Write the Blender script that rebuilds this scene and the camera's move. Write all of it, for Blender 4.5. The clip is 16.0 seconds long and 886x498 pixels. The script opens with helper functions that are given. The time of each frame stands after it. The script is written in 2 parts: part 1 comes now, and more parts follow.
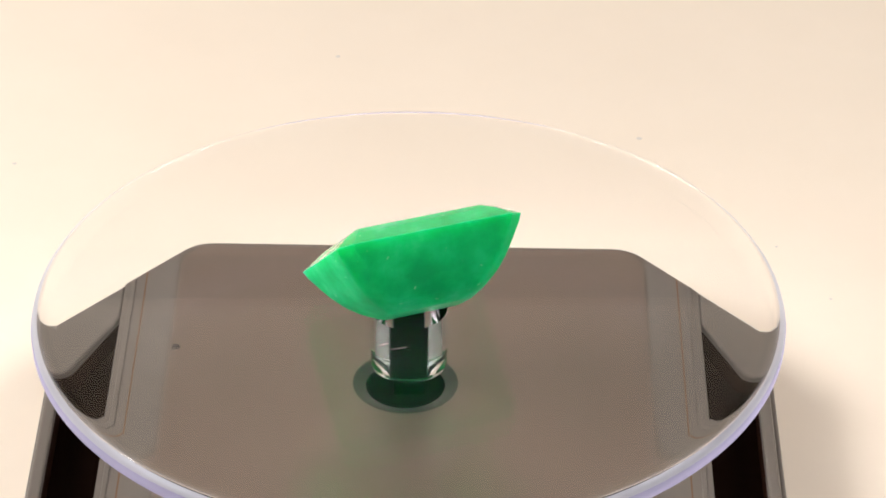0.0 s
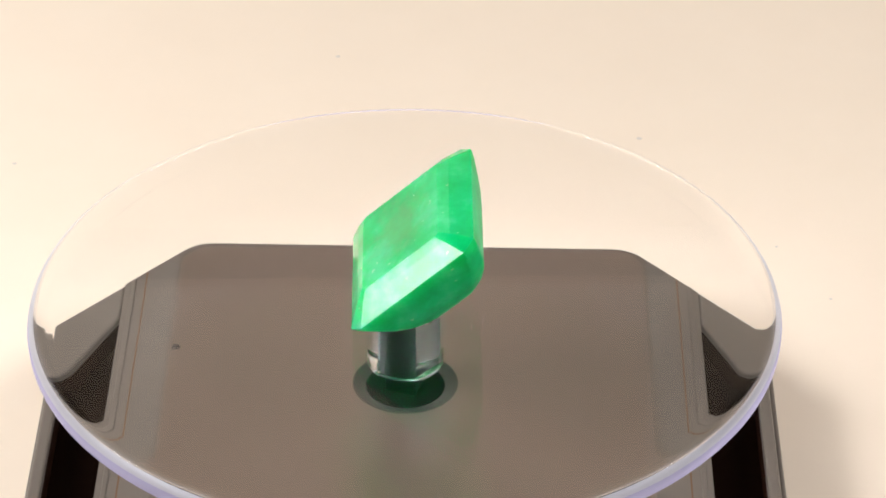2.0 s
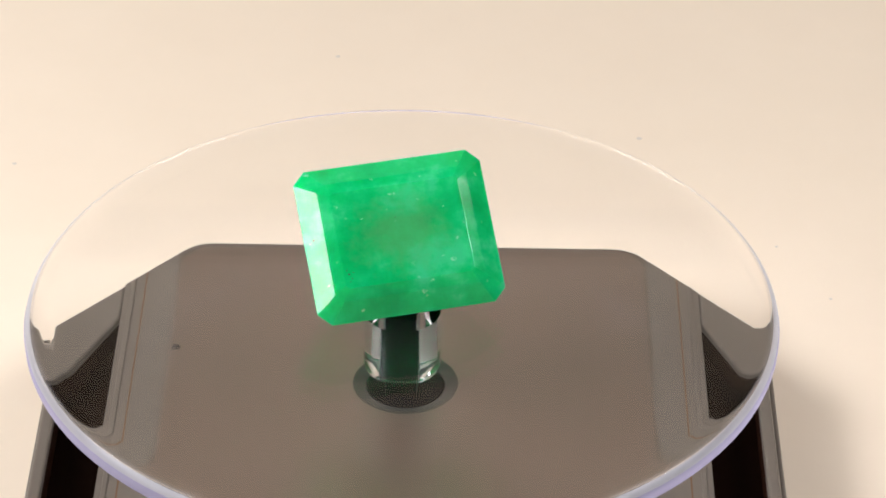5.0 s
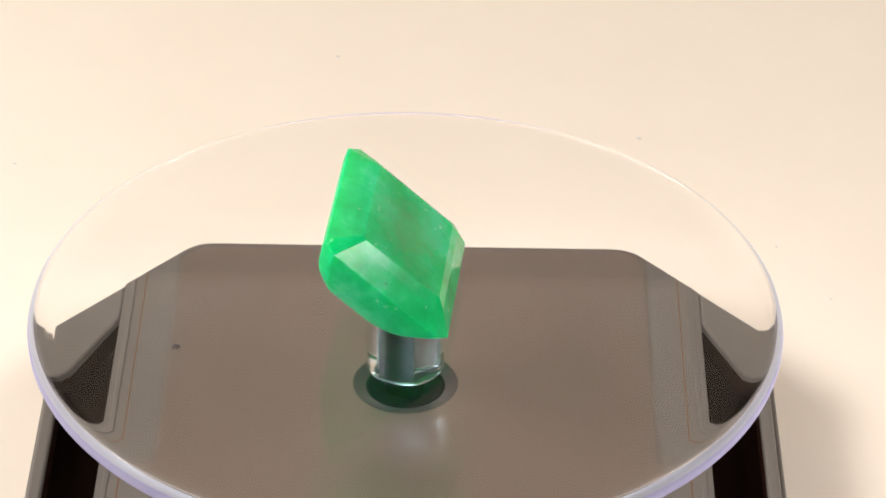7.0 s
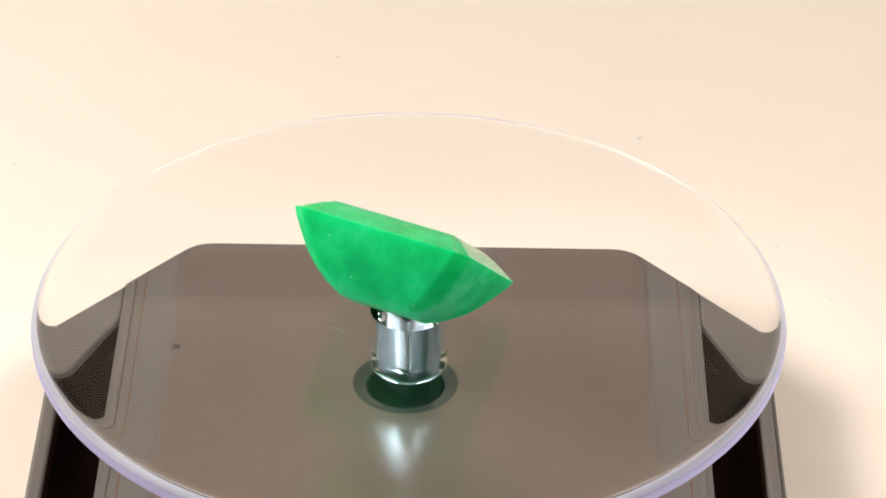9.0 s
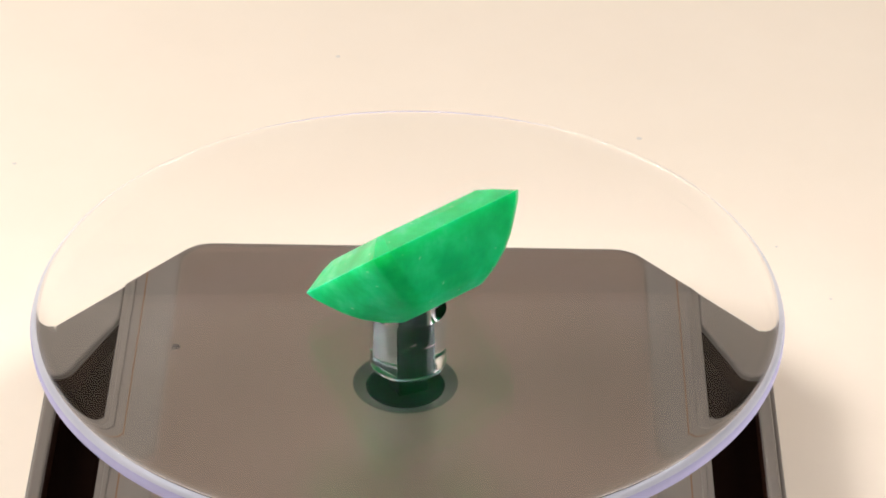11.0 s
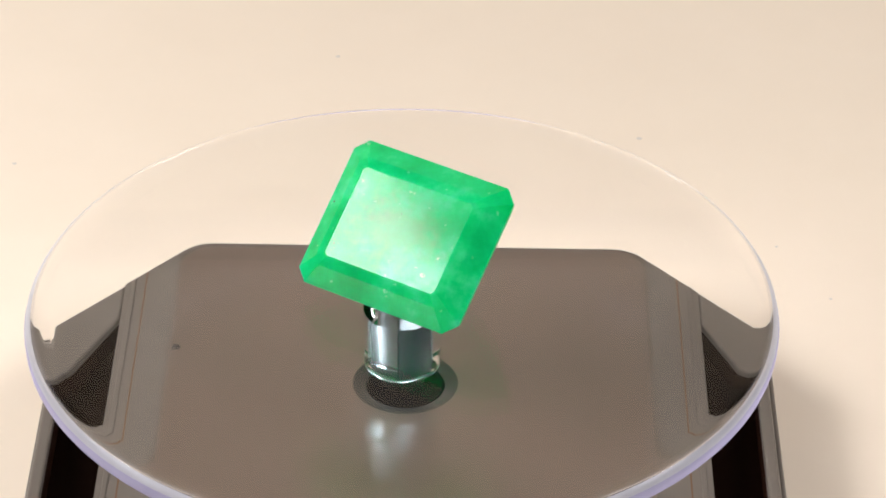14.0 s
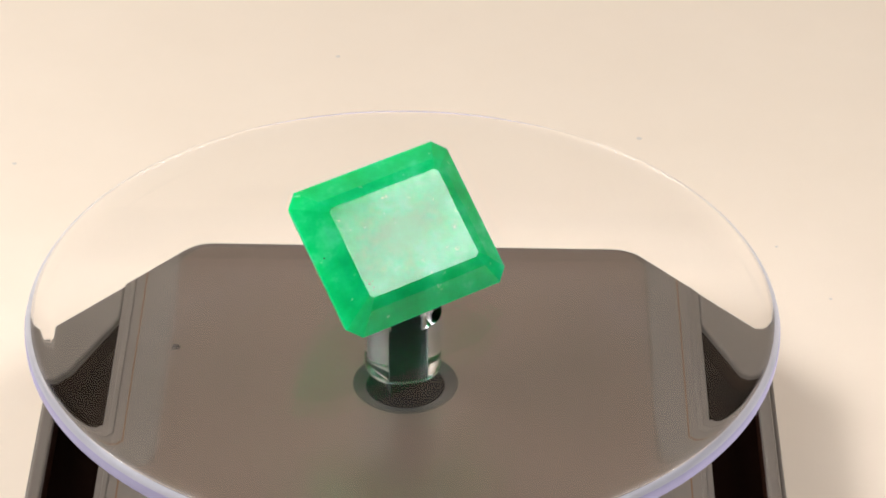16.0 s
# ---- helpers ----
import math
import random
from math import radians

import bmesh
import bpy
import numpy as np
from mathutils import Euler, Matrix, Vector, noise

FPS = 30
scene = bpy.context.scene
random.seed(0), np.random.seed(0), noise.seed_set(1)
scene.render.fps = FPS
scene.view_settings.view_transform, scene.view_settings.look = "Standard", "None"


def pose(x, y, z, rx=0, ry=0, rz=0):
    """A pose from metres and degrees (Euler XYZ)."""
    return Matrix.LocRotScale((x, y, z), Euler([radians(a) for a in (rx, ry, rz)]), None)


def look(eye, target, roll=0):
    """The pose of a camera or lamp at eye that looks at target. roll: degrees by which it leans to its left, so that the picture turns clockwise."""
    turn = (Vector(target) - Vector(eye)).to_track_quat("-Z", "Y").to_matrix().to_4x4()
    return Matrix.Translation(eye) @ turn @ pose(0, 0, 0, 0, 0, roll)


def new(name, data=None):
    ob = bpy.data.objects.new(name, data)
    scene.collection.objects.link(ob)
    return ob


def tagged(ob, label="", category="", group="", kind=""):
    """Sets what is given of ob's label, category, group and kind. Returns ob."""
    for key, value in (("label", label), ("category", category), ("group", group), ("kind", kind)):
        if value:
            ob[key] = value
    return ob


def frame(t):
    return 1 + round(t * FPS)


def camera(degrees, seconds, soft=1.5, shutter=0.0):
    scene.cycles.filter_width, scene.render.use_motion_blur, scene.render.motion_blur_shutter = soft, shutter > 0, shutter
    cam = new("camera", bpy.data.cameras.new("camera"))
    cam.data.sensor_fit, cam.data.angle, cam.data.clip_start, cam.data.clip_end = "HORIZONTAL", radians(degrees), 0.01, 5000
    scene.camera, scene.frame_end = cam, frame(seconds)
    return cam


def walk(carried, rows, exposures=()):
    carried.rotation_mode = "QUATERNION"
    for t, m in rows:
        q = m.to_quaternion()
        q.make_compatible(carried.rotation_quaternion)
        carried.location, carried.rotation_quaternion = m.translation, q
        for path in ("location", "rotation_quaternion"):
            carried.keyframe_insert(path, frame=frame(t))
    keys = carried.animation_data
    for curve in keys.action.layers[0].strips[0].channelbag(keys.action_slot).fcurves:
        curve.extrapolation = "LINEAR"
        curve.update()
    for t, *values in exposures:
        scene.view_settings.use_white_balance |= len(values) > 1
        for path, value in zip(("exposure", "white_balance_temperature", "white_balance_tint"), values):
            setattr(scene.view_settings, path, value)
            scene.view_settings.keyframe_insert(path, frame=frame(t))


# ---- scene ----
# ---- camera ----
MM = 0.001
cam = camera(14.89, 16.0, soft=1.85)
EYE = pose(0.0022656, -0.4177072, 0.3021744, 90 - 33.512, 0, -0.464) @ pose(0, 0, 0, 0, 0, 0.413)
walk(cam, [(0.0, EYE), (16.0, EYE)], exposures=[(0.0, 0.06), (2.0, 0.01), (3.5, -0.07), (4.3, -0.10), (6.3, -0.02), (7.0, 0.03), (9.0, 0.07), (11.3, 0.05), (12.5, -0.01), (13.5, -0.06), (15.0, -0.11), (16.0, -0.09)])

# ---- light ----
world = bpy.data.worlds.new("room_air")
scene.world = world
world.use_nodes = True
world.node_tree.nodes["Background"].inputs[0].default_value = (1.0, 0.93, 0.84, 1)
world.node_tree.nodes["Background"].inputs[1].default_value = 0.25


def softbox(name, eye, target, width, height, watts, colour):
    data = bpy.data.lights.new(name, "AREA")
    data.shape, data.size, data.size_y = "RECTANGLE", width, height
    data.energy, data.color = watts, colour
    ob = new(name, data)
    ob.matrix_world = look(eye, target)
    return ob


softbox("softbox_lamp", (-0.378, -0.052, 0.313), (0, 0, 0.029), 0.33, 0.20, 3.1, (0.93, 0.955, 0.99))
softbox("softbox_lamp", (0.357, -0.062, 0.344), (0, 0, 0.029), 0.27, 0.16, 1.52, (0.93, 0.955, 0.99))
# bluish fill added behind the camera, no window built; helps the rim look lilac
softbox("front_fill", (0.0, -1.55, 0.5), (0, 0, 0.3), 2.6, 1.6, 4.0, (0.85, 0.90, 1.0))


# ---- materials ----
def material(name):
    mat = bpy.data.materials.new(name)
    mat.use_nodes = True
    return mat, mat.node_tree.nodes, mat.node_tree.links, mat.node_tree.nodes["Principled BSDF"]


def noise_node(nodes, links, scale, detail=4.0, rough=0.55, stretch=None):
    tex = nodes.new("ShaderNodeTexNoise")
    tex.inputs["Scale"].default_value, tex.inputs["Detail"].default_value = scale, detail
    tex.inputs["Roughness"].default_value = rough
    at = nodes.new("ShaderNodeTexCoord")
    if stretch:
        mp = nodes.new("ShaderNodeMapping")
        mp.inputs["Scale"].default_value = stretch
        links.new(at.outputs["Object"], mp.inputs["Vector"])
        links.new(mp.outputs["Vector"], tex.inputs["Vector"])
    else:
        links.new(at.outputs["Object"], tex.inputs["Vector"])
    return tex.outputs["Fac"]


def ramp(nodes, links, value, stops):
    node = nodes.new("ShaderNodeValToRGB")
    while len(node.color_ramp.elements) < len(stops):
        node.color_ramp.elements.new(0.5)
    for el, (at, colour) in zip(node.color_ramp.elements, stops):
        el.position, el.color = at, (*colour, 1)
    links.new(value, node.inputs["Fac"])
    return node.outputs["Color"]


def bump(nodes, links, value, strength, distance):
    node = nodes.new("ShaderNodeBump")
    node.inputs["Strength"].default_value, node.inputs["Distance"].default_value = strength, distance
    links.new(value, node.inputs["Height"])
    return node.outputs["Normal"]


def grey(a):
    return (a, a, a)


def surface(name, low, high, rough=(0.4, 0.5), scale=300.0, ior=1.5, shine=0.5, metal=0.0, relief=0.0, stretch=None):
    """A surface between two colours, with a fine and a coarse variation."""
    mat, nodes, links, sh = material(name)
    fine = noise_node(nodes, links, scale, 5, 0.6, stretch)
    coarse = noise_node(nodes, links, scale / 14, 2, 0.5)
    mix = nodes.new("ShaderNodeMath")
    mix.operation = "MULTIPLY_ADD"
    links.new(fine, mix.inputs[0])
    mix.inputs[1].default_value = 0.4
    half = nodes.new("ShaderNodeMath")
    half.operation = "MULTIPLY"
    links.new(coarse, half.inputs[0])
    half.inputs[1].default_value = 0.6
    links.new(half.outputs[0], mix.inputs[2])
    links.new(ramp(nodes, links, mix.outputs[0], [(0.35, low), (0.65, high)]), sh.inputs["Base Color"])
    links.new(ramp(nodes, links, coarse, [(0.3, grey(rough[0])), (0.7, grey(rough[1]))]), sh.inputs["Roughness"])
    sh.inputs["IOR"].default_value, sh.inputs["Metallic"].default_value = ior, metal
    sh.inputs["Specular IOR Level"].default_value = shine
    if relief:
        links.new(bump(nodes, links, fine, 0.5, relief), sh.inputs["Normal"])
    return mat


def clear(name, tint, rough=0.0, ior=1.49, milky=0.0, milk=(1, 1, 1)):
    mat, nodes, links, sh = material(name)
    glass = nodes.new("ShaderNodeBsdfGlass")
    glass.inputs["Color"].default_value = (*tint, 1)
    glass.inputs["Roughness"].default_value, glass.inputs["IOR"].default_value = rough, ior
    result = glass.outputs[0]
    if milky:
        body = nodes.new("ShaderNodeBsdfTranslucent")
        skin = nodes.new("ShaderNodeBsdfDiffuse")
        both = nodes.new("ShaderNodeMixShader")
        both.inputs["Fac"].default_value = 0.4
        for node in (body, skin):
            node.inputs["Color"].default_value = (*milk, 1)
        links.new(body.outputs[0], both.inputs[1])
        links.new(skin.outputs[0], both.inputs[2])
        mix = nodes.new("ShaderNodeMixShader")
        mix.inputs["Fac"].default_value = milky
        links.new(result, mix.inputs[1])
        links.new(both.outputs[0], mix.inputs[2])
        result = mix.outputs[0]
    links.new(result, nodes["Material Output"].inputs["Surface"])
    nodes.remove(sh)
    return mat


def dim_mirror(name, ior, share, gleam):
    """Clear acrylic with its reflections turned down: it bends light fully and mirrors a share of what bare acrylic
    does.
    """
    mat, nodes, links, sh = material(name)
    bend = nodes.new("ShaderNodeBsdfRefraction")
    gloss = nodes.new("ShaderNodeBsdfGlossy")
    for node in (bend, gloss):
        node.inputs["Color"].default_value = (0.985, 0.985, 0.985, 1)
    bend.inputs["Roughness"].default_value, gloss.inputs["Roughness"].default_value = 0.0, gleam
    bend.inputs["IOR"].default_value = ior
    fres = nodes.new("ShaderNodeFresnel")
    fres.inputs["IOR"].default_value = ior
    less = nodes.new("ShaderNodeMath")
    less.operation = "MULTIPLY"
    less.inputs[1].default_value = share
    links.new(fres.outputs[0], less.inputs[0])
    mix = nodes.new("ShaderNodeMixShader")
    links.new(less.outputs[0], mix.inputs["Fac"])
    links.new(bend.outputs[0], mix.inputs[1])
    links.new(gloss.outputs[0], mix.inputs[2])
    links.new(mix.outputs[0], nodes["Material Output"].inputs["Surface"])
    nodes.remove(sh)
    return mat


def emerald(name, rough, ior, shine, seen_through, body, clouds):
    """Cloudy green beryl: milky inside, polished facets, pale veils and small pale flecks."""
    mat, nodes, links, sh = material(name)
    veil = noise_node(nodes, links, 190, 7, 0.65)
    broad = noise_node(nodes, links, 75, 3, 0.55, (1, 1.7, 1))
    blend = nodes.new("ShaderNodeMath")
    blend.operation = "ADD"
    links.new(veil, blend.inputs[0])
    links.new(broad, blend.inputs[1])
    colour = ramp(nodes, links, blend.outputs[0], [(at, tuple(v * body for v in tone)) for at, tone in ((0.38, (0.001, 0.58, 0.16)), (0.46, (0.003, 0.70, 0.20)), (0.53, (0.009, 0.80, 0.26)), (0.61, (0.07, 0.90, 0.38)))])
    scaled = nodes.new("ShaderNodeMath")
    scaled.operation = "MULTIPLY"
    scaled.inputs[1].default_value = 0.5
    links.new(blend.outputs[0], scaled.inputs[0])
    links.new(scaled.outputs[0], nodes["Color Ramp"].inputs["Fac"])
    heart = nodes.new("ShaderNodeVectorMath")
    heart.operation = "LENGTH"
    place = nodes.new("ShaderNodeTexCoord")
    squash = nodes.new("ShaderNodeMapping")
    squash.inputs["Scale"].default_value = (1 / 0.0155, 1 / 0.0125, 0.0)
    links.new(place.outputs["Object"], squash.inputs["Vector"])
    links.new(squash.outputs["Vector"], heart.inputs[0])
    ragged = nodes.new("ShaderNodeMath")
    ragged.operation = "MULTIPLY_ADD"
    links.new(noise_node(nodes, links, 430, 6, 0.7), ragged.inputs[0])
    ragged.inputs[1].default_value = 0.9
    links.new(heart.outputs["Value"], ragged.inputs[2])
    cloud = ramp(nodes, links, ragged.outputs[0], [(0.62, grey(clouds)), (1.15, grey(0.0))])
    clouded = nodes.new("ShaderNodeMixRGB")
    links.new(cloud, clouded.inputs["Fac"])
    links.new(colour, clouded.inputs["Color1"])
    clouded.inputs["Color2"].default_value = (0.14, 0.46, 0.17, 1)
    colour = clouded.outputs[0]
    fleck = nodes.new("ShaderNodeTexVoronoi")
    fleck.inputs["Scale"].default_value = 400
    at = nodes.new("ShaderNodeTexCoord")
    warp = nodes.new("ShaderNodeVectorMath")
    warp.operation = "MULTIPLY_ADD"
    swirl = nodes.new("ShaderNodeTexNoise")
    swirl.inputs["Scale"].default_value = 900
    links.new(at.outputs["Object"], swirl.inputs["Vector"])
    links.new(swirl.outputs["Color"], warp.inputs[0])
    warp.inputs[1].default_value = (0.0022, 0.0014, 0.0018)
    links.new(at.outputs["Object"], warp.inputs[2])
    links.new(warp.outputs["Vector"], fleck.inputs["Vector"])
    dots = ramp(nodes, links, fleck.outputs["Distance"], [(0.05, grey(0.6)), (0.15, grey(0.0))])
    few = ramp(nodes, links, noise_node(nodes, links, 170, 2), [(0.50, grey(0.0)), (0.58, grey(1.0))])
    both = nodes.new("ShaderNodeMath")
    both.operation = "MULTIPLY"
    links.new(dots, both.inputs[0])
    links.new(few, both.inputs[1])
    pale = nodes.new("ShaderNodeMixRGB")
    links.new(both.outputs[0], pale.inputs["Fac"])
    links.new(colour, pale.inputs["Color1"])
    pale.inputs["Color2"].default_value = (0.45, 0.85, 0.6, 1)
    links.new(pale.outputs[0], sh.inputs["Base Color"])
    sh.inputs["Specular IOR Level"].default_value = shine
    sh.inputs["Subsurface Weight"].default_value = 1.0
    sh.inputs["Subsurface Radius"].default_value = (0.25, 1.0, 0.5)
    sh.inputs["Subsurface Scale"].default_value = 0.007
    sh.inputs["Transmission Weight"].default_value = seen_through
    sh.inputs["IOR"].default_value = ior
    sh.inputs["Roughness"].default_value = rough
    links.new(bump(nodes, links, noise_node(nodes, links, 420, 3), 0.05, 0.0001), sh.inputs["Normal"])
    return mat


PAPER = surface("cream_paper", (0.87, 0.714, 0.558), (0.90, 0.744, 0.588), (0.75, 0.9), 60, relief=0.00005)
WALL = surface("grey_wall", (0.30, 0.28, 0.26), (0.34, 0.32, 0.30), (0.8, 0.9), 8)
PANEL = surface("dark_glossy_solar_cover", (0.072, 0.043, 0.030), (0.086, 0.053, 0.037), (0.29, 0.31), 110, ior=2.6)
FRAME = surface("taupe_satin_plastic", (0.095, 0.076, 0.062), (0.117, 0.095, 0.078), (0.32, 0.36), 220, ior=2.0)
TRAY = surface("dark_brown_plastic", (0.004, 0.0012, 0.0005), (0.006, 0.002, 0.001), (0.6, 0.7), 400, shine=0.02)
# red-brown plastic, its colour darkened further to hold the slots' shadow
SHADED_RUST = surface("shaded_red_brown_plastic", (0.009, 0.0025, 0.001), (0.014, 0.004, 0.0015), (0.5, 0.6), 400, shine=0.04)
BLACK = surface("gloss_black_plastic", (0.004, 0.004, 0.004), (0.006, 0.006, 0.006), (0.30, 0.34), 400, shine=0.02)
COPPER = surface("copper_inlay", (0.16, 0.085, 0.04), (0.20, 0.11, 0.06), (0.45, 0.55), 600, metal=0.3)
COLLAR = surface("dark_smoked_collar", (0.014, 0.017, 0.016), (0.020, 0.022, 0.020), (0.3, 0.36), 500, ior=1.8)
ACRYLIC = clear("clear_acrylic", (0.985, 0.985, 0.985), ior=1.38)
# bare acrylic in itself; reflections cut so the hub and slots below stay dark
DIM_ACRYLIC = dim_mirror("dim_mirror_clear_acrylic", 1.49, 0.48, 0.0)
BORE = clear("ground_bore_acrylic", (0.74, 0.94, 1.0), 0.10, ior=1.38)
FILLET = clear("polished_acrylic_fillet", (0.97, 0.97, 0.98), 0.05, ior=1.49, milky=0.1, milk=(0.80, 0.77, 0.87))
# white milk painted into the upper rim in place of its specular highlight
RIM_GLINT = clear("acrylic_rim_glint", (0.97, 0.97, 0.98), 0.10, ior=1.49, milky=0.62, milk=(0.92, 0.89, 0.94))
# lilac milk puts the bluish light caught by the clear edge into its colour
EDGE = clear("frosted_acrylic_edge_lilac_light", (0.93, 0.92, 0.99), 0.16, ior=1.45, milky=0.66, milk=(0.66, 0.60, 0.84))
CHALK = surface("scratched_acrylic", (0.40, 0.36, 0.33), (0.5, 0.45, 0.42), (0.5, 0.6), 900)
FLECK = surface("tan_fleck", (0.68, 0.58, 0.49), (0.72, 0.62, 0.53), (0.8, 0.9), 900)
EMERALD = emerald("polished_cloudy_emerald", 0.09, 1.5, 0.5, 0.05, 0.76, 0.45)
EMERALD_BACK = emerald("satin_cloudy_emerald", 0.36, 1.36, 0.12, 0.12, 0.80, 0.0)
GRAIN = surface("dark_mineral_grain", (0.01, 0.03, 0.02), (0.02, 0.05, 0.03), (0.4, 0.5), 900)
HEALED = surface("pale_healed_crack", (0.12, 0.62, 0.30), (0.18, 0.68, 0.36), (0.3, 0.4), 900)
DUST = surface("grey_dust", (0.05, 0.042, 0.034), (0.07, 0.06, 0.05), (0.8, 0.9), 900)


# ---- building ----
def part(name, bm, mat, parent=None, label="", smooth=False):
    mesh = bpy.data.meshes.new(name)
    bmesh.ops.recalc_face_normals(bm, faces=bm.faces)
    bm.to_mesh(mesh)
    bm.free()
    for m in (mat if isinstance(mat, (list, tuple)) else [mat]):
        mesh.materials.append(m)
    for f in mesh.polygons:
        f.use_smooth = smooth
    ob = new(name, mesh)
    if parent:
        ob.parent = parent
    return tagged(ob, label)


def holed(outline, low, high, radius, steps=64, centre=-0.4):
    """A slab over an outline in millimetres with a round hole on the drive's axis."""
    bm = bmesh.new()
    hole = [(centre + radius * math.cos(k * math.tau / steps), radius * math.sin(k * math.tau / steps)) for k in range(steps)]
    for z in (low, high):
        edges = []
        for loop in (outline, hole):
            vs = [bm.verts.new((x * MM, y * MM, z * MM)) for x, y in loop]
            edges += [bm.edges.new((vs[k], vs[(k + 1) % len(vs)])) for k in range(len(vs))]
        bmesh.ops.triangle_fill(bm, edges=edges, use_beauty=True)
    bm.verts.ensure_lookup_table()
    n, m = len(outline), len(hole)
    for start, count in ((0, n), (n, m)):
        for k in range(count):
            j = (k + 1) % count
            a, b = bm.verts[start + k], bm.verts[start + j]
            bm.faces.new((a, b, bm.verts[n + m + start + j], bm.verts[n + m + start + k]))
    return bm


def prism(outline, low, high, bevel=0.0, segments=2):
    """A slab over an outline in millimetres, its upper edges rounded."""
    bm = bmesh.new()
    face = bm.faces.new([bm.verts.new((x * MM, y * MM, low * MM)) for x, y in outline])
    top = bmesh.ops.extrude_face_region(bm, geom=[face])
    verts = [v for v in top["geom"] if isinstance(v, bmesh.types.BMVert)]
    bmesh.ops.translate(bm, verts=verts, vec=(0, 0, (high - low) * MM))
    if bevel:
        edges = [e for e in bm.edges if all(abs(v.co.z - high * MM) < 1e-7 for v in e.verts)]
        bmesh.ops.bevel(bm, geom=edges, offset=bevel * MM, segments=segments, profile=0.5, affect="EDGES")
    return bm


def rounded(points, radius, steps=5):
    """An outline with its corners rounded."""
    out = []
    n = len(points)
    for i, p in enumerate(points):
        p, a, b = Vector(p), Vector(points[i - 1]), Vector(points[(i + 1) % n])
        u, v = (a - p).normalized(), (b - p).normalized()
        r = radius[i] if isinstance(radius, (list, tuple)) else radius
        r = min(r, (a - p).length * 0.45, (b - p).length * 0.45)
        for k in range(steps + 1):
            s = k / steps
            q = p + u * r * (1 - s) ** 2 + v * r * s ** 2
            out.append((q.x, q.y))
    return out


def lathe(profile, steps, close=False, mat_of=None):
    """Turns a profile of (radius, z) in millimetres round the z axis."""
    bm = bmesh.new()
    rings = []
    for r, z in profile:
        if r < 1e-6:
            rings.append([bm.verts.new((0, 0, z * MM))])
        else:
            rings.append([bm.verts.new((r * MM * math.cos(k * math.tau / steps), r * MM * math.sin(k * math.tau / steps), z * MM)) for k in range(steps)])
    pairs = list(zip(rings, rings[1:])) + ([(rings[-1], rings[0])] if close else [])
    for i, (a, b) in enumerate(pairs):
        for k in range(steps):
            j = (k + 1) % steps
            if len(a) == 1:
                f = bm.faces.new((a[0], b[k], b[j]))
            elif len(b) == 1:
                f = bm.faces.new((a[k], a[j], b[0]))
            else:
                f = bm.faces.new((a[k], a[j], b[j], b[k]))
            f.smooth = True
            if mat_of:
                f.material_index = mat_of[i]
    return bm


TABLE_Z = -13.5
TOP_Z = -0.85      # the solar cover
DISC_TOP = 16.4
DISC_LOW = 13.0


# ---- the setting ----
def build_setting():
    # one paper sheet: flat, then a wide curve up behind
    bm = bmesh.new()
    line = [(-0.62, TABLE_Z * MM), (0.0, TABLE_Z * MM), (0.32, TABLE_Z * MM)]
    for k in range(1, 13):
        a = k / 12 * math.pi / 2
        line.append((0.32 + 0.17 * math.sin(a), TABLE_Z * MM + 0.17 * (1 - math.cos(a))))
    line.append((0.49, 0.75))
    rows = [[bm.verts.new((x, y, z)) for x in np.linspace(-0.75, 0.75, 9)] for y, z in line]
    for a, b in zip(rows, rows[1:]):
        for k in range(8):
            bm.faces.new((a[k], a[k + 1], b[k + 1], b[k]))
    tagged(part("backdrop", bm, PAPER, smooth=True), "cream paper sweep under and behind the turntable", "backdrop", kind="structure")

    bm = lathe([(0, -700), (8, -700), (8, 700), (0, 700)], 24)
    bmesh.ops.rotate(bm, verts=bm.verts, matrix=Matrix.Rotation(math.pi / 2, 3, "Y"))
    bmesh.ops.translate(bm, verts=bm.verts, vec=(0, 0.474, 0.3225))
    tagged(part("backdrop_rail", bm, BLACK, smooth=True), "thin dark rail holding the paper backdrop", "rail", kind="structure")

    # a plain room closes the place
    def wall(name, x0, x1, y0, y1, z0, z1):
        bm = bmesh.new()
        bmesh.ops.create_cube(bm, size=1)
        for v in bm.verts:
            v.co = ((x0 + x1) / 2 + v.co.x * (x1 - x0), (y0 + y1) / 2 + v.co.y * (y1 - y0), (z0 + z1) / 2 + v.co.z * (z1 - z0))
        tagged(part(name, bm, WALL), "plain grey room surface round the table", "wall", kind="structure")

    wall("wall_north", -1.6, 1.6, 1.2, 1.3, -0.8, 1.7)
    wall("wall_south", -1.6, 1.6, -1.7, -1.6, -0.8, 1.7)
    wall("wall_east", 1.6, 1.7, -1.7, 1.3, -0.8, 1.7)
    wall("wall_west", -1.7, -1.6, -1.7, 1.3, -0.8, 1.7)
    wall("ceiling", -1.7, 1.7, -1.7, 1.3, 1.7, 1.8)
    wall("floor", -1.7, 1.7, -1.7, 1.3, -0.9, -0.8)
    bm = bmesh.new()
    bmesh.ops.create_cube(bm, size=1)
    for v in bm.verts:
        v.co = (v.co.x * 1.6, -0.02 + v.co.y * 1.3, TABLE_Z * MM - 0.016 + v.co.z * 0.03)
    tagged(part("tabletop", bm, WALL), "plain pale tabletop under the paper", "table", kind="structure")


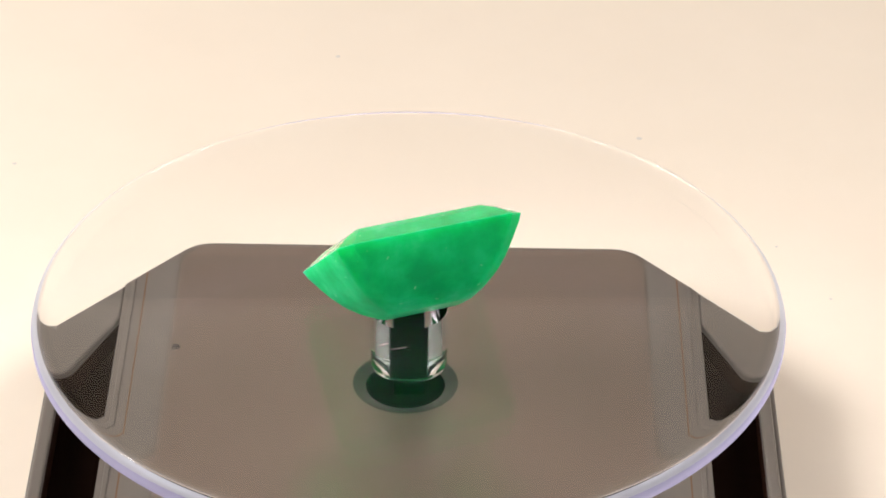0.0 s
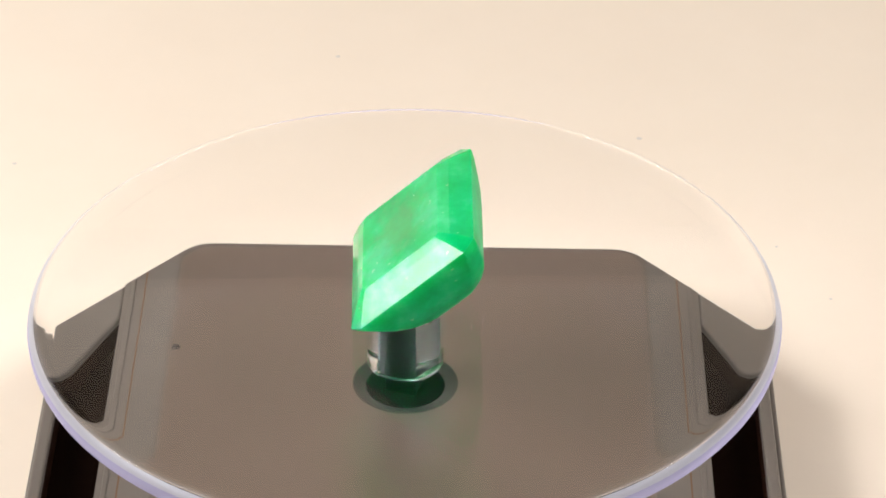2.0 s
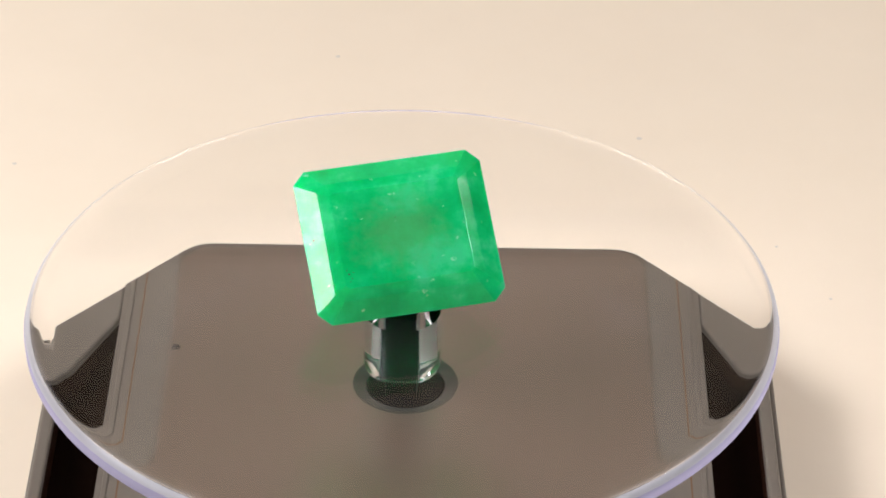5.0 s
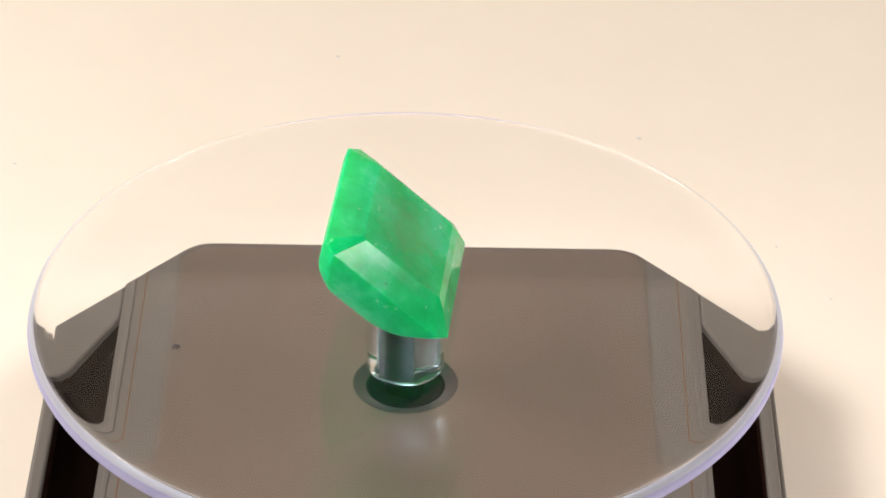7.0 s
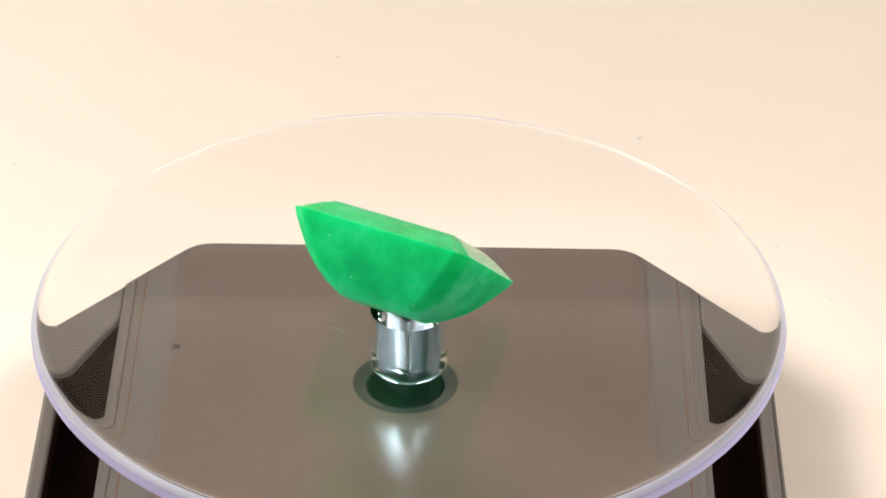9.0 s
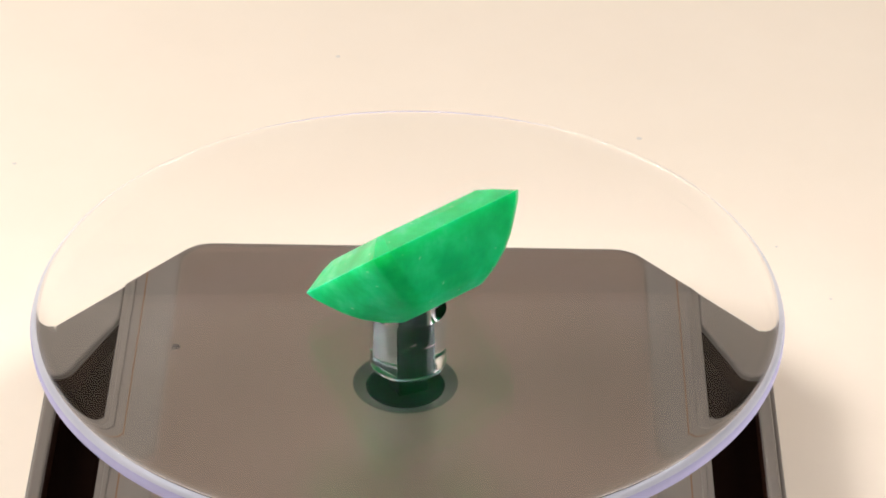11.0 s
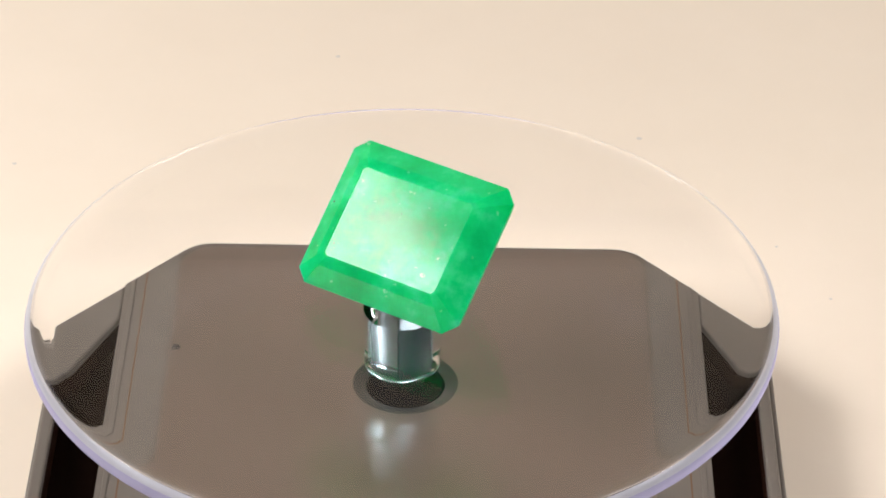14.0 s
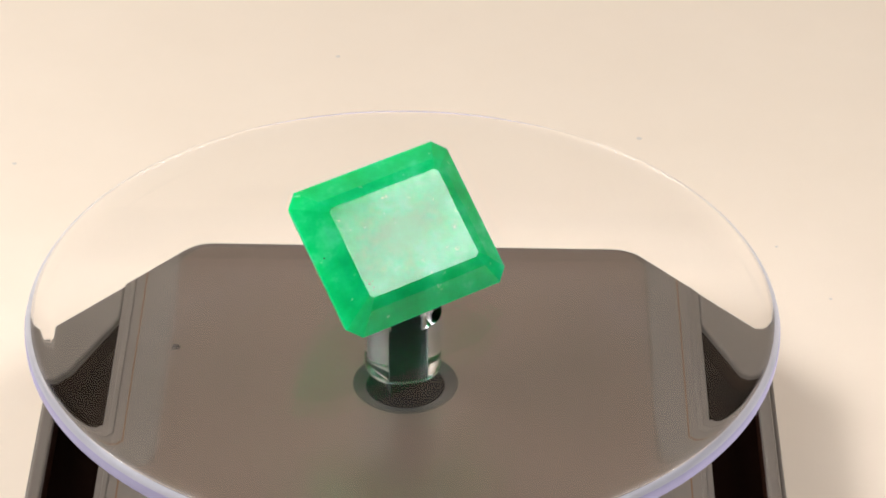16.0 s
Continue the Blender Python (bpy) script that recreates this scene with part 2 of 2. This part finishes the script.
def build_base():
    base = tagged(new("solar_turntable"), "taupe plastic solar turntable base with chamfered corners, on cream paper", "turntable")
    base.matrix_world = pose(0.0005, 0.0004, 0, 0, 0, -0.95)
    front, back = -62.0, 38.0
    outline = [(-55.2, front + 14), (-40, front), (40, front), (55.2, front + 14), (55.2, 14.2), (34.8, back - 0.3), (-34.8, back + 0.1), (-55.2, 14.6)]
    inner = [(x * 0.985, y * 0.985) for x, y in outline]
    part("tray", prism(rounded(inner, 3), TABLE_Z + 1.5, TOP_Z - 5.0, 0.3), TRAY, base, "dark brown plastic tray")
    # raised middle, edged by two slots
    yc = back - (back - 14.5) * (45.3 - 34.8) / 20.4
    mid = [(-45.3, front + 4), (45.3, front + 4), (45.3, yc - 0.3), (34.8, back - 0.3), (-34.8, back + 0.1), (-45.3, yc + 0.1)]
    part("middle_deck", holed(rounded(mid, (1, 1, 0.01, 3, 3, 0.01)), TOP_Z - 1.2, TOP_Z - 0.3, 7.0), FRAME, base)
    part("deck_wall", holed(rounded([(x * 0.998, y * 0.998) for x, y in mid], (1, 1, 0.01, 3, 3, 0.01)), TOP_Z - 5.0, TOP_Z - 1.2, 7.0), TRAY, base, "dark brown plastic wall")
    for s in (-1, 1):
        side = [(45.32, yc), (55.2, 14.5), (55.2, front + 16), (53.2, front + 16), (53.2, 1.5), (52.2, 1.9), (51.4, 2.9), (45.32, 17.0)]
        side = [(s * x, y) for x, y in side][::s]
        part("side_rail", prism(side, TOP_Z - 1.4, TOP_Z - 0.3, 0.45), FRAME, base)
        part("rail_wall", prism([(x + s * 0.05 * (1 if abs(x) < 50 else -1), y) for x, y in side], TOP_Z - 6.5, TOP_Z - 1.4), SHADED_RUST, base, "red-brown plastic wall, darkened for the shade in the slot")
        wide = 56.1 if s > 0 else 55.75
        lip = [(s * 55.25, 14.3), (s * wide, 13.3), (s * wide, front + 16), (s * 55.25, front + 16)][::s]
        part("side_lip", prism(lip, TOP_Z - 12.0, TOP_Z - 2.0, 0.3), FRAME, base)
        line = [(s * 41.95, -57), (s * 42.2, -57), (s * 42.2, 29.2), (s * 41.95, 29.4)][::s]
        part("inlay_line", prism(line, TOP_Z - 0.4, TOP_Z - 0.26), COPPER, base, "thin copper-coloured inlay line")
        seam = [(s * 43.6, -57), (s * 44.4, -57), (s * 44.4, 26.6), (s * 43.6, 27.4)][::s]
        part("edge_strip", prism(seam, TOP_Z - 0.4, TOP_Z - 0.1, 0.12), FRAME, base)
    cell = [(-36.9, -52), (36.9, -52), (36.9, 33.3), (34.0, 36.7), (-34.0, 36.7), (-36.9, 33.3)]
    part("solar_panel", holed(rounded(cell, 1.5), TOP_Z - 0.3, TOP_Z, 7.8), PANEL, base, "dark brown glossy solar panel cover")
    ring = part("collar", lathe([(8.0, TOP_Z + 0.03), (7.75, TOP_Z + 0.03), (6.0, TOP_Z - 0.45)], 96), COLLAR, base, "dark countersunk ring round the hub", smooth=True)
    hub = part("hub", lathe([(0, TOP_Z - 0.45), (4.6, TOP_Z - 0.4), (5.5, TOP_Z - 0.3), (5.9, TOP_Z - 0.38), (6.05, TOP_Z - 0.55)], 96), BLACK, base, "glossy black drive hub", smooth=True)
    ring.location = hub.location = (-0.0004, 0, 0)
    return base


SCRATCHES = ((6.2, 11.4, 2.8, -6), (7.9, 9.6, 1.5, -3))
TILT = math.degrees(0.7279)
SPIN, FRONT = math.degrees(0.6045), 4.5426


def build_disc():
    disc = tagged(new("turntable_disc"), "round clear acrylic turntable plate on a short clear shaft", "turntable disc")
    t, b = DISC_TOP, DISC_LOW
    prof = [(0, t), (20, t), (52.6, t), (53.5, t - 0.03), (54.2, t - 0.11), (54.8, t - 0.24), (55.3, t - 0.44), (55.75, t - 0.78), (56.1, t - 1.3), (56.25, t - 1.9),
            (56.2, b + 0.55), (55.95, b + 0.2), (55.4, b), (20, b), (0, b)]
    mats = [0, 0, 0, 0, 0, 2, 3, 3, 1, 1, 1, 0, 0, 0]
    plate = part("plate", lathe(prof, 240, mat_of=mats), [DIM_ACRYLIC, EDGE, FILLET, RIM_GLINT], disc, "clear acrylic disc with a lilac edge and a painted rim highlight", smooth=True)
    plate.visible_shadow = False
    for f in plate.data.polygons:
        f.use_smooth = abs(f.normal.z) < 0.99999
    # the clear shaft has a square bore for the drive pin
    low = 3.05
    bm = bmesh.new()
    n, half = 96, 2.45
    turn = radians(68)

    def ring(r, z):
        return [bm.verts.new((r * MM * math.cos(k * math.tau / n), r * MM * math.sin(k * math.tau / n), z * MM)) for k in range(n)]

    def square(z):
        out = []
        for k in range(n):
            a = k * math.tau / n
            local = a - turn
            d = half / max(abs(math.cos(local)), abs(math.sin(local)))
            out.append(bm.verts.new((d * MM * math.cos(a), d * MM * math.sin(a), z * MM)))
        return out

    loops = [square(b - 0.03), square(low), ring(5.45, low), ring(5.62, low + 0.06), ring(5.74, low + 0.18), ring(5.8, low + 0.4), ring(5.8, b - 0.03)]
    for a, c in zip(loops, loops[1:]):
        for k in range(n):
            j = (k + 1) % n
            bm.faces.new((a[k], a[j], c[j], c[k]))
    shaft = part("shaft", bm, [ACRYLIC, BORE], disc, "clear acrylic shaft with a square bore")
    for f in shaft.data.polygons:
        r = max(math.hypot(*shaft.data.vertices[v].co[:2]) for v in f.vertices)
        f.use_smooth = r > 0.0045
        f.material_index = 1 if r < 0.0037 and abs(f.normal.z) < 0.5 else 0
    shaft.visible_shadow = False
    h = half - 0.12
    c, s = math.cos(turn), math.sin(turn)
    sq = [(x * c - y * s, x * s + y * c) for x, y in ((-h, -h), (h, -h), (h, h), (-h, h))]
    part("drive_pin", prism(rounded(sq, 0.25, 3), TOP_Z - 0.5, b - 0.3, 0.1), BLACK, disc, "black square drive pin")
    # fine scratches in the upper face
    for k, (x, y, length, angle) in enumerate(SCRATCHES):
        bm = bmesh.new()
        bmesh.ops.create_cube(bm, size=1)
        for v in bm.verts:
            v.co = (v.co.x * length * MM * (0.6 if v.co.y > 0 else 1.0), v.co.y * 0.10 * MM, v.co.z * 0.03 * MM)
        mark = part("scratch", bm, CHALK, disc, "faint pale scratch")
        mark.matrix_basis = pose(x * MM, y * MM, (t + 0.012) * MM, 0, 0, angle)
    return disc


def octagon(a, b, c, z):
    return [(-a, b - c, z), (-a + c, b, z), (a - c, b, z), (a, b - c, z), (a, -b + c, z), (a - c, -b, z), (-a + c, -b, z), (-a, -b + c, z)]


def build_gem():
    a, b, c, ta, tb, zt = 14.29, 11.87, 1.94, 9.744, 7.318, 2.65
    levels = [octagon(ta, tb, 0.55, zt), octagon(ta + 1.65, tb + 1.65, 1.1, 1.88), octagon(a, b, c, 0.0),
              octagon(a - 0.55, b - 0.55, c * 0.98, -1.5), octagon(a - 1.45, b - 1.45, c * 1.0, -3.2),
              octagon(a - 2.6, b - 2.6, c * 1.0, -5.2), octagon(a - 4.0, b - 4.0, c * 0.95, -7.05), octagon(a - 5.9, b - 5.9, c * 0.8, -8.8), octagon(a - 8.1, b - 8.4, c * 0.5, -10.2)]
    bm = bmesh.new()
    rings = [[bm.verts.new(Vector(p) * MM) for p in level] for level in levels]
    bm.faces.new(rings[0])
    bm.faces.new(rings[-1][::-1])
    for u, v in zip(rings, rings[1:]):
        for k in range(8):
            bm.faces.new((u[k], u[(k + 1) % 8], v[(k + 1) % 8], v[k]))
    bmesh.ops.recalc_face_normals(bm, faces=bm.faces)
    # crisp crown edges, worn and softened pavilion edges
    under = [e for e in bm.edges if all(v.co.z < -0.0001 for v in e.verts)]
    bmesh.ops.bevel(bm, geom=under, offset=0.45 * MM, segments=4, profile=0.5, affect="EDGES")
    girdle = [e for e in bm.edges if all(abs(v.co.z) < 0.00002 for v in e.verts)]
    bmesh.ops.bevel(bm, geom=girdle, offset=0.11 * MM, segments=3, profile=0.5, affect="EDGES")
    upper = [e for e in bm.edges if all(v.co.z > 0.00015 for v in e.verts)]
    bmesh.ops.bevel(bm, geom=upper, offset=0.07 * MM, segments=2, profile=0.5, affect="EDGES")
    for f in bm.faces:
        f.material_index = 1 if f.calc_center_median().z < 0 else 0
    gem = part("emerald", bm, [EMERALD, EMERALD_BACK])
    # tiny dark mineral grains and pale healed cracks at the surface
    rng = random.Random(7)
    grains = [(-9.0, -5.2, zt, 0.16), (-8.6, -5.9, zt, 0.12), (-9.2, -4.6, zt, 0.11), (-8.3, -5.0, zt, 0.09), (-8.9, -6.3, zt, 0.10), (-0.6, 2.4, zt, 0.10), (-12.9, 1.0, 0.95, 0.17)]
    for x, y, z, r in grains:
        bm = bmesh.new()
        bmesh.ops.create_icosphere(bm, subdivisions=1, radius=r * MM)
        for v in bm.verts:
            v.co = (v.co.x * rng.uniform(0.6, 1.3), v.co.y * rng.uniform(0.6, 1.3), v.co.z * 0.4)
        grain = part("grain", bm, GRAIN, gem, "tiny dark mineral grain")
        grain.location = (x * MM, y * MM, z * MM)
    for x, y, length, angle in ((-5.6, 2.8, 0.5, 20), (3.2, 4.6, 0.5, -35), (5.4, -4.4, 0.7, 12), (6.8, 3.0, 0.4, 60)):
        bm = bmesh.new()
        bmesh.ops.create_icosphere(bm, subdivisions=1, radius=0.5 * MM)
        for v in bm.verts:
            v.co = (v.co.x * length * rng.uniform(0.8, 1.2), v.co.y * 0.16 * rng.uniform(0.5, 1.5), v.co.z * 0.05)
        crack = part("crack", bm, HEALED, gem, "pale healed crack")
        crack.matrix_basis = pose(x * MM, y * MM, (zt + 0.005) * MM, 0, 0, angle)
    return tagged(gem, "cloudy green step-cut emerald leaning on the clear disc", "gemstone")


SPOTS = ((-13.0, 123.2, 0.45), (41.1, 94.7, 0.5), (62.5, 60.0, 0.3), (70.1, 44.4, 0.3), (-68.8, 85.7, 0.4))


def build_dust():
    """Small dust marks on the paper and the solar cover."""
    for x, y, r in SPOTS:
        bm = lathe([(0, TABLE_Z + 0.05), (r * 0.6, TABLE_Z + 0.04), (r, TABLE_Z + 0.005)], 10)
        ob = part("paper_fleck", bm, FLECK)
        ob.location = (x * MM, y * MM, 0)
        tagged(ob, "tiny tan fleck in the cream paper", "fleck", "flecks on the paper")
    for x, y, z, r in ((-35.3, 9.6, TOP_Z, 0.75), (37.1, 18.2, TOP_Z - 0.25, 0.55)):
        bm = lathe([(0, z + 0.12), (r * 0.6, z + 0.09), (r, z + 0.01)], 12)
        ob = part("dust_speck", bm, DUST)
        ob.location = (x * MM, y * MM, 0)
        tagged(ob, "small grey dust speck on the turntable", "dust", "dust specks")


build_setting()
build_base()
DISC = build_disc()
GEM = build_gem()
build_dust()


def motions():
    disc_rows, gem_rows = [], []
    seat = pose(-0.00055, 0, 0, 0.35, 0, 0)
    lean = pose(-0.5396 * MM, 1.0236 * MM, 27.1674 * MM) @ pose(0, 0, 0, TILT, 0, 0) @ pose(0, 0, 0, 0, math.degrees(-0.0255), 0) @ pose(0, 0, 0, 0, 0, math.degrees(-0.014))
    for k in range(65):
        t = k * 0.25
        turn = pose(0, 0, 0, 0, 0, SPIN * (t - FRONT))
        disc_rows.append((t, pose(0.00012, 0, 0) @ turn @ seat))
        gem_rows.append((t, turn @ lean))
    walk(DISC, disc_rows)
    walk(GEM, gem_rows)


motions()
